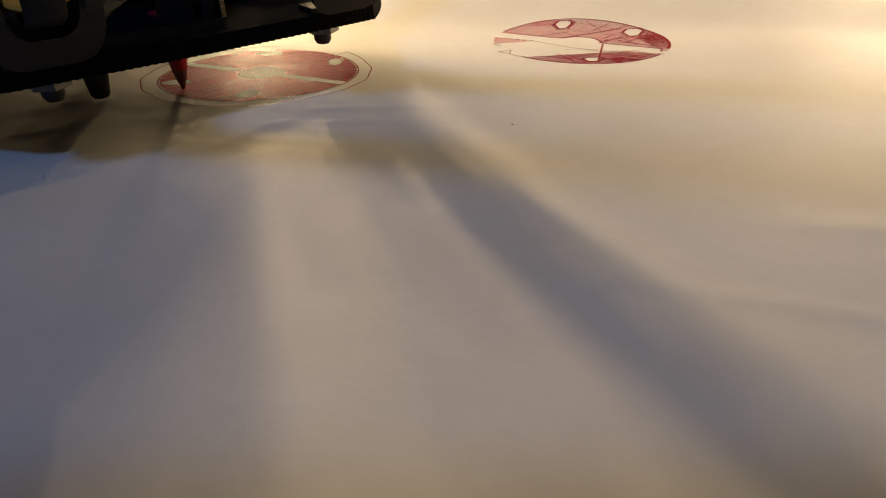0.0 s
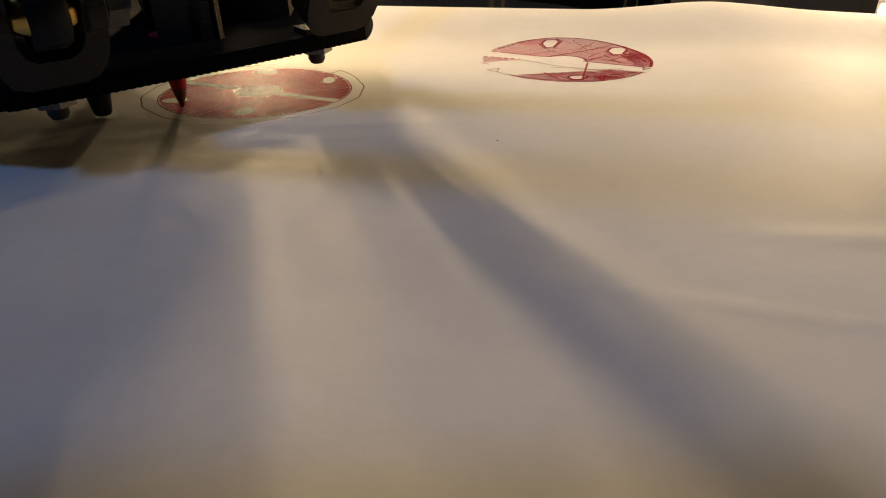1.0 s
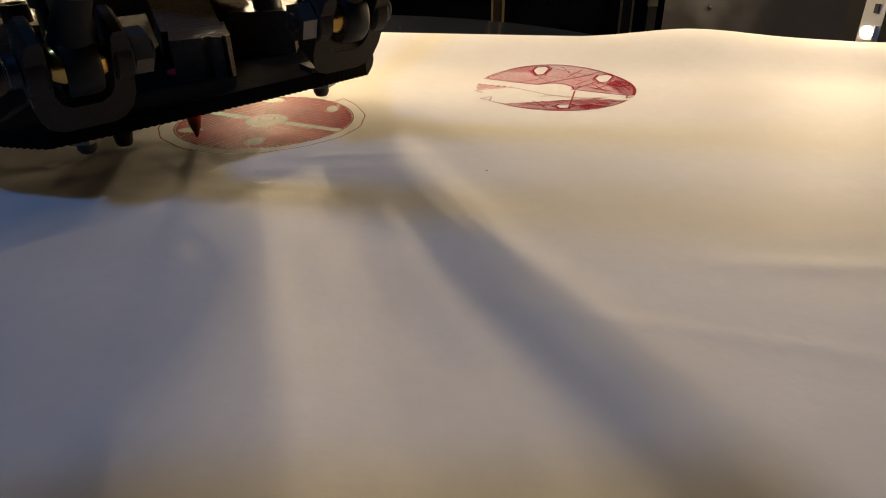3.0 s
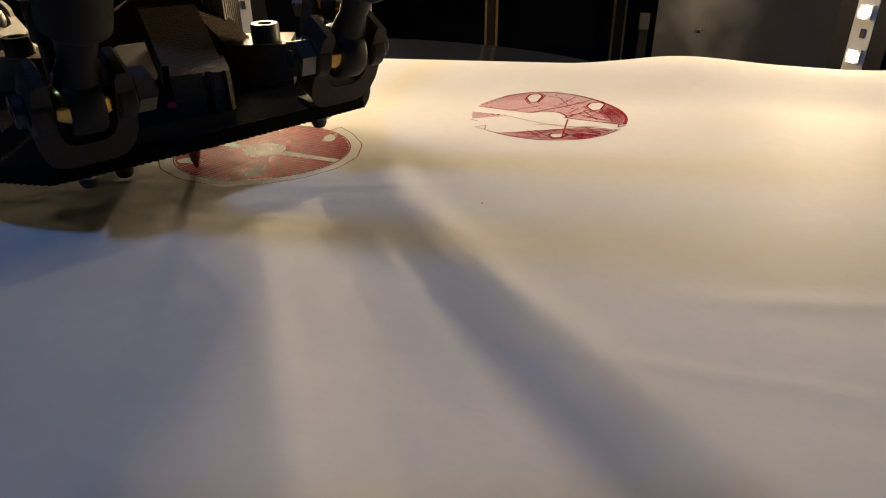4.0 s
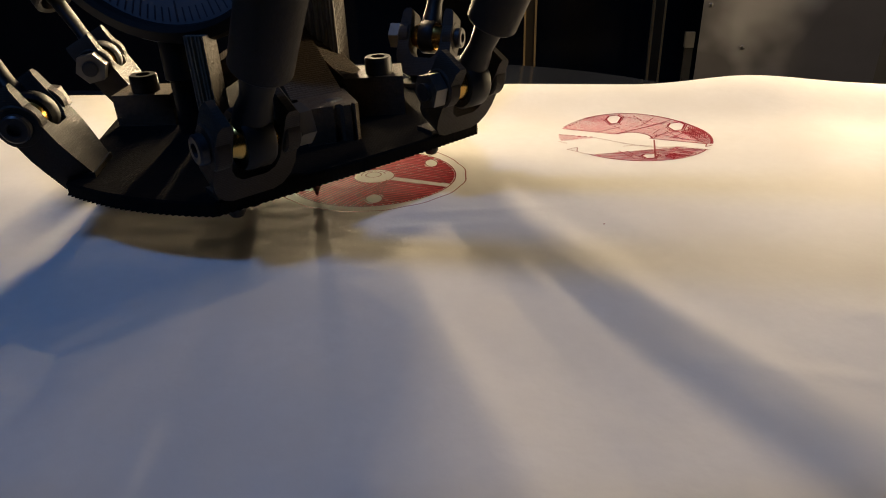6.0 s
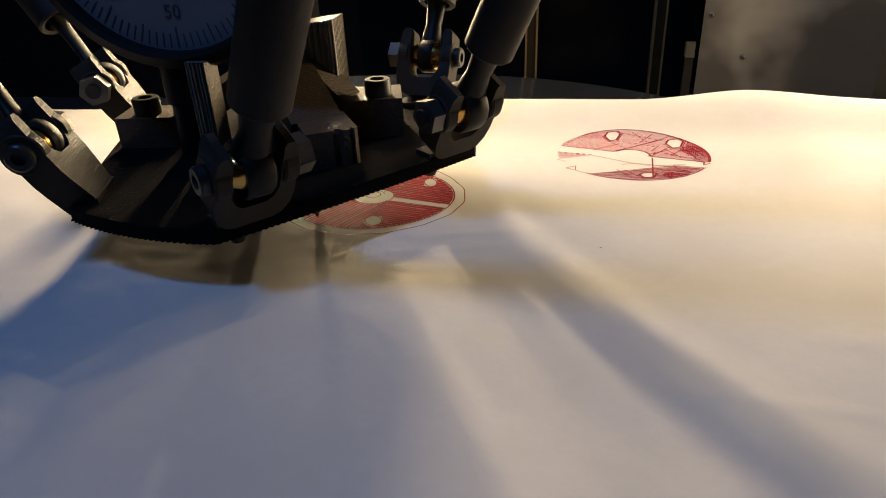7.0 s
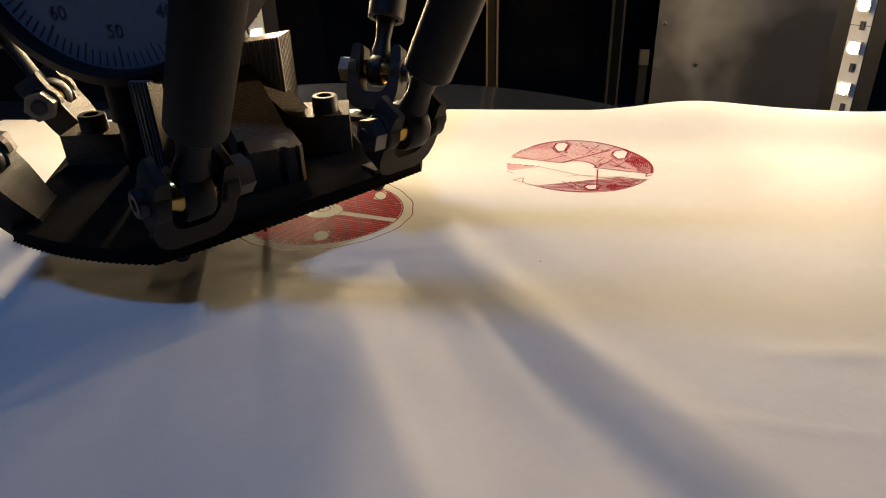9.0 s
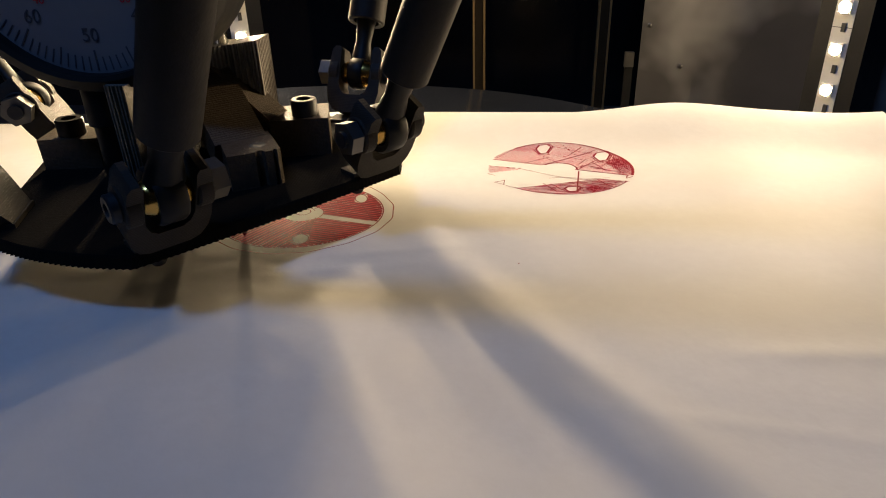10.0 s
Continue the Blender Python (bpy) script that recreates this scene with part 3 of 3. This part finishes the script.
pts = plate_outline()
bm = bmesh.new()
rings = []
for z, shrink, tooth in ((Z_LOW, 0.0, 0.22), (Z_LOW + 0.25, 0.0, 0.10), (Z_LOW + 0.45, 0.1, 0.0), (Z_TOP - 0.4, 0.1, 0.0), (Z_TOP, 0.4, 0.0)):
    ring = []
    for i, p in enumerate(pts):
        r = p.normalized() * (-shrink + (tooth if i % 2 else -tooth))
        ring.append(bm.verts.new(((p.x + r.x) * MM, (p.y + r.y) * MM, z * MM)))
    rings.append(ring)
bm.faces.new(rings[0][::-1]), bm.faces.new(rings[-1])
for a, b in zip(rings, rings[1:]):
    for i in range(len(a)):
        j = (i + 1) % len(a)
        bm.faces.new((a[i], a[j], b[j], b[i]))
part("plate", bm, PLATE, effector, "dark grey printed plate, blackened for its shade, with a ragged edge", 30)

U_SHAPE = [(-3.4, -0.9), (3.4, -0.9), (5.0, -0.2), (6.2, 1.6), (6.7, 4.0), (6.7, 11), (6.3, 14.2), (5.6, 15), (4.4, 15), (4.0, 14.2), (3.9, 6.0), (3.2, 4.3), (2.0, 3.4),
           (-2.0, 3.4), (-3.2, 4.3), (-3.9, 6.0), (-4.0, 14.2), (-4.4, 15), (-5.6, 15), (-6.3, 14.2), (-6.7, 11), (-6.7, 4.0), (-6.2, 1.6), (-5.0, -0.2)]
WAY = Vector((0.473, 0, 0.881))


def hexagon(r):
    return [(r * math.cos(radians(60 * i)), r * math.sin(radians(60 * i))) for i in range(6)]


def fork(side, s):
    """One forked bracket on a side of the plate, with its screw and nut."""
    turn = pose(0, 0, 0, 0, 0, SIDE[side]) @ Matrix.Translation((0, FORK_AT * s * MM, 0))
    foot = Vector((BALL_N, 0, BALL_Z)) - WAY * 9.2
    m = Matrix(((0, WAY.x, WAY.z, foot.x * MM), (1, 0, 0, 0), (0, WAY.z, -WAY.x, foot.z * MM), (0, 0, 0, 1)))
    deep = 2.6 if side == 2 else 0.0
    shape = [(x, y + deep if 2 < y < 7 and abs(x) < 4 else y - deep if y < 1 else y) for x, y in U_SHAPE]
    bm = prism(shape, -3.0, 2.6, 1.0, turn @ m, 3)
    foot_block = box((28.5, -5.2, Z_TOP - 0.1), (33, 5.2, Z_TOP + 0.9), 0.4)
    foot_block.transform(turn)
    bosses = []
    for k in (-1, 1):
        b = lathe([(0, -1.3), (3.3, -1.3), (3.6, -1.0), (3.6, 1.0), (3.3, 1.3), (0, 1.3)], steps=24)
        b.transform(turn @ along((BALL_N, k * 5.5, BALL_Z), (0, 1, 0)))
        bosses.append(b)
    f = part("fork", joined(bm, foot_block, *bosses), FORK, effector, "grey printed fork bracket")
    nut = prism(hexagon(3.25), 0, 2.5, 0.3)
    hole = lathe([(1.55, -0.4), (1.55, 3.6), (1.0, 3.7), (0, 3.3)], steps=16)
    nut.transform(turn @ along((BALL_N, -s * 7.0, BALL_Z), (0, -s, 0), 12))
    hole.transform(turn @ along((BALL_N, -s * 6.6, BALL_Z), (0, -s, 0)))
    part("nut", nut, STEEL, f, "zinc-plated hex nut", 25)
    part("screw_end", hole, BLACK_STEEL, f, "dark threaded screw end")
    head = lathe([(0, 0.6), (1.1, 0.6), (1.1, 1.4), (2.0, 1.4), (2.3, 1.1), (2.3, 0), (0, 0)], steps=24)
    head.transform(turn @ along((BALL_N, s * 7.0, BALL_Z), (0, s, 0)))
    part("screw_head", head, BLACK_STEEL, f, "black socket screw head")
    low = prism(hexagon(2.9), -2.3, 0.0, 0.3)
    low.transform(turn @ Matrix.Translation((26 * MM, 0, Z_LOW * MM)))
    part("lower_nut", low, STEEL, f, "hex nut under the plate", 25)
    tip = lathe([(1.5, -2.2), (1.5, -3.6), (1.1, -4.3), (0, -4.5)], steps=16)
    tip.transform(turn @ Matrix.Translation((26 * MM, 0, Z_LOW * MM)))
    part("screw_tip", tip, BLACK_STEEL, f, "dark rounded screw tip")


def arm(side, s):
    """One diagonal arm: ball joint in the fork, black rod end and grey tube."""
    rot = Matrix.Rotation(radians(SIDE[side]), 3, "Z")
    at = LEAN.to_3x3() @ (rot @ Vector((BALL_N, FORK_AT * s, BALL_Z))) + Vector((EFF[0], EFF[1], 0))
    t = LEAN.to_3x3() @ (rot @ Vector((0, 1, 0)))
    way = Vector(ARM_WAY[side])
    way = way.normalized()
    a = thing("diagonal_arm", "grey diagonal arm with a black rod end and brass ball", "arm", at, "diagonal arms")
    o = (0, 0, 0)
    part("ball", lathe([(1.6, -4.0), (2.3, -3.9), (2.7, -3.0), (3.2, -1.6), (3.4, 0), (3.2, 1.6), (2.7, 3.0), (2.3, 3.9), (1.6, 4.0)], along(o, t), 24), BRASS, a, "hollow brass ball")
    w, r = ((2.1, 4.7), (1.6, 3.9), (1.6, 3.9))[side]
    eye = lathe([(3.2, -w), (r - 0.4, -w - 0.2), (r, 0.4 - w), (r, w - 0.4), (r - 0.4, w + 0.2), (3.2, w)], along(o, t), 28, closed=True)
    far = 16.5 if side == 2 else 12.6
    stem = lathe([(2.9, 3.2), (2.6, 5.5), (2.2, 7.5), (2.6, far - 1), (2.9, far), (2.9, far + 4)], steps=20)
    flat = t.cross(way).normalized()
    wide = way.cross(flat)
    stem.transform(Matrix((flat * (0.9, 0.75, 0.55)[side], wide * (1.1, 0.85, 0.85)[side], way)).transposed().to_4x4())
    part("rod_end", joined(eye, stem), BLACK, a, "black plastic rod end")
    part("tube", lathe([(3.2, far + 10), (3.2, far), (4.1, far - 0.3), (4.45, far + 0.1), (4.45, 230), (3.2, 230)], along(o, way), 36), TUBE, a, "matt grey tube")


for side in range(3):
    for s in (-1, 1):
        fork(side, s)
        arm(side, s)

# printed tripod in the middle of the plate
def turned(bm, x, y, angle):
    bm.transform(Matrix.Translation((x * MM, y * MM, 0)) @ pose(0, 0, 0, 0, 0, angle))
    return bm


SLOTTED = [(-5, -6), (0.2, -6), (0.8, -5.2), (1.6, -5.2), (2.0, -6.4), (3.4, -6.4), (3.8, -5.4), (4.3, -6.3), (5, -5.8), (5, 6), (-5, 6)]
part("slotted_foot", turned(prism(SLOTTED, Z_TOP, 20.6, 0.35), 15.0, -9.6, 30), PRINT, effector, "slotted grey printed mounting foot", 30)
part("mounting_foot", turned(box((-6, -5, Z_TOP), (6.2, 6, 21.6), 0.9), 20.4, 7.0, 14), PRINT, effector)
part("mounting_foot", turned(box((-6, -4.5, Z_TOP), (6, 4.5, 20.0), 0.9), -25.5, -2.4, 8), PRINT, effector)


def slope(a, b, width, thick, m=None):
    """A straight rib from a to b (mm), of that width across and thickness below."""
    a, b = Vector(a), Vector(b)
    d = (b - a).normalized()
    side_way = d.cross(Vector((0, 0, 1))).normalized() * width / 2
    down = side_way.cross(d).normalized() * thick
    if down.z > 0:
        down = -down
    bm = bmesh.new()
    v = [bm.verts.new((p + q + r) * MM) for p in (a, b) for q in (-side_way, side_way) for r in (Vector((0, 0, 0)), down)]
    for f in ((0, 1, 3, 2), (4, 6, 7, 5), (0, 4, 5, 1), (2, 3, 7, 6), (0, 2, 6, 4), (1, 5, 7, 3)):
        bm.faces.new([v[i] for i in f])
    return rounded(bm, 0.6)


part("front_rib", slope((13, -8, 20.6), (-1.0, 8.2, 34.5), 10.5, 6), PRINT, effector, "sloping printed rib")
part("right_rib", slope((17.0, 4.8, 21.2), (3.5, 8.4, 32.5), 7, 5), PRINT, effector, "sloping printed rib")
part("left_rib", slope((-20, -2, 19.8), (-2, 7, 31), 7, 5), PRINT, effector, "sloping printed rib")
col = []
for i in range(9):
    x = -0.6 + 13.4 * i / 9
    deep = random.uniform(0.35, 0.8)
    col += [(x, 8.0), (x + 0.3, 8.0 - deep), (x + random.uniform(0.7, 1.1), 8.0 - deep)]
col += [(13.0, 8)]
for i in range(8):
    y = 8 + 7 * i / 8
    col += [(13.0, y + 0.2), (13.25, y + 0.5), (13.25, y + 0.65)]
col += [(13.0, 15.2), (-0.6, 15.2)]
bm = prism(col, Z_TOP, 38)
for v in bm.verts:
    if v.co.z > 0.03:
        v.co.z = 0.0345 + (v.co.x + 0.002) * 0.14
part("column", bm, PRINT_SIDE_LIT, effector, "printed column with vertical ridges", 30)
part("set_screw", lathe([(0, 1.3), (0.6, 1.3), (0.6, 1.9), (1.0, 1.9), (1.25, 1.6), (1.25, 0)], along((9.6, 7.6, 24.6), (0, -1, 0)), 20), BLACK_STEEL, effector, "small black set screw")
part("sleeve", lathe([(5.6, Z_TOP), (5.6, 34.4), (5.0, 35.6), (2.2, 35.8)], Matrix.Translation((1.2 * MM, 10.6 * MM, 0)), 32), PRINT_SIDE_LIT, effector, "round printed sleeve")
part("spindle", lathe([(2.9, 30), (2.9, 41), (3.3, 41.4), (3.3, 52), (2.9, 52.6), (2.9, 90)], Matrix.Translation((2.6 * MM, 10.6 * MM, 0)), 28), CHROME, effector, "polished metal spindle")
for bx, by, z in ((22.0, 6.0, 21.6), (-25.5, -3.4, 20.0)):
    part("cap_screw", lathe([(0, 1.4), (1.5, 1.4), (1.5, 3.4), (2.5, 3.4), (2.75, 3.1), (2.75, 0)], Matrix.Translation((bx * MM, by * MM, z * MM)), 28), BLACK_STEEL, effector, "black socket cap screw")
# flat dark disc: the hole's shade is put into its colour
part("foot_hole_disc", lathe([(0, 0.05), (1.5, 0.05), (1.6, 0.0)], Matrix.Translation((17.2 * MM, -10.6 * MM, 20.6 * MM)), 20), SOLDER, effector, "dark disc for the shade in a screw hole")
post = [(-8.8 + 0.75 * i + d, -14 - e) for i in range(6) for d, e in ((0, 0), (0.15, 0.3 + 0.15 * (i % 3)), (0.35, 0.3 + 0.15 * (i % 3)), (0.5, 0))] + [(-4.5, -10), (-8.8, -10)]
part("dial_post", prism(post, Z_TOP, 33), PRINT_SIDE_LIT, effector, "ridged printed post below the dial", 30)
part("nozzle", lathe([(3.4, Z_LOW + 1), (3.4, 9.8), (2.6, 9.6), (2.4, 8.4), (1.5, 2.4), (1.2, 1.9), (0, 1.8)], Matrix.Translation((1.1 * MM, -18.4 * MM, 0)), 28), BLACK_STEEL, effector, "dark conical nozzle")

# the pen
pen = thing("red_pen", "red fineliner pen standing with its tip on the paper", "pen", (PEN[0], PEN[1], paper_z(*PEN)))
part("barrel", lathe([(1.25, 3.4), (1.6, 5.2), (1.95, 8.5), (2.7, 9.4), (3.0, 12.6), (0, 12.8)], None, 28), RED, pen, "red plastic barrel")
part("cone", lathe([(0.45, 0.7), (0.85, 1.7), (1.25, 3.4)], None, 24), PEN_TIP, pen, "brownish tip cone")
part("nib", lathe([(0, 0.02), (0.25, 0.06), (0.38, 0.3), (0.45, 0.7)], None, 16), INK_DARK, pen, "dark red nib")

# ---------------------------------------------------------------- the dial indicator on the effector
DIAL = (EFF[0] - 11.0, EFF[1] - 13.0, 58.4)
dial = thing("dial_indicator", "round dial indicator with white face and black bezel", "dial indicator", DIAL)
FRONT = along((0, 0, 0), (0, -1, 0))
part("bezel", lathe([(24.4, -1.5), (24.6, 0.9), (25.6, 1.4), (27.4, 0.7), (28.0, -1.2), (28.0, -5.5), (27.2, -6.2)], FRONT, 72), BLACK, dial, "glossy black bezel")
part("case", lathe([(27.2, -6.2), (26.6, -20), (24.5, -24), (0, -24)], FRONT, 64), BLACK, dial, "black case")
part("face", lathe([(0, -1.2), (24.5, -1.2)], FRONT, 64), DIAL_DIMMED, dial, "white dial face with its shade put into a grey colour")
part("stem", lathe([(3.2, 0), (3.2, -9), (2.4, -9.4), (2.4, -20)], Matrix.Translation((-2.4 * MM, 3 * MM, -25.5 * MM)), 28), BLACK, dial, "black stem")
bm = bmesh.new()
for i in range(100):
    a = radians(3.6 * i)
    r0, w = (20.2, 0.34) if i % 10 == 0 else (20.6, 0.26) if i % 5 == 0 else (21.4, 0.22)
    m = pose(0, 0, 0, 0, 3.6 * i, 0)
    b = box((-w / 2, 1.12, -23.9), (w / 2, 1.2, -r0))
    b.transform(m @ Matrix.Translation((0, -2.4 * MM * 0, 0)))
    me = bpy.data.meshes.new("tmp")
    b.to_mesh(me)
    b.free()
    bm.from_mesh(me)
    bpy.data.meshes.remove(me)
part("scale", bm, DIAL_INK, dial, "black scale marks")


def lettering(name, body, size, at, mat, parent, label):
    cu = bpy.data.curves.new(name, "FONT")
    cu.body, cu.size, cu.align_x, cu.align_y, cu.extrude = body, size * MM, "CENTER", "CENTER", 0.00003
    tmp = bpy.data.objects.new("tmp", cu)
    scene.collection.objects.link(tmp)
    me = bpy.data.meshes.new_from_object(tmp.evaluated_get(bpy.context.evaluated_depsgraph_get()))
    bpy.data.objects.remove(tmp)
    bpy.data.curves.remove(cu)
    me.materials.clear()
    me.materials.append(mat)
    ob = new(name, me)
    ob.parent = parent
    ob.matrix_local = Matrix.Translation(Vector(at) * MM) @ pose(0, 0, 0, 90, 0, 0)
    return tagged(ob, label)


for n in range(10):
    a = radians(36 * n)
    lettering("numeral", str(10 * n), 3.4, (17.6 * math.sin(a), 1.1, 17.6 * math.cos(a)), DIAL_INK, dial, "black numeral")
    if n != 5:
        lettering("red_numeral", str((100 - 10 * n) % 100), 2.2, (14.0 * math.sin(a), 1.1, 14.0 * math.cos(a)), DIAL_RED, dial, "small red numeral")

# added post behind the sheet: its bright tip stands in for a reflection
glint_post = thing("bracket", "added upright post whose bright tip stands in for a reflection", "bracket", (37.6, 151, -60))
part("post", box((0.6, 0, 0), (4.2, 1.6, 56), 0.4), BLACK, glint_post, "added dark post under the tip")
part("tip", box((0.2, -1.2, 56), (4.2, 1.6, 62.5), 0.5), ALU, glint_post, "bright tip built for a reflection")
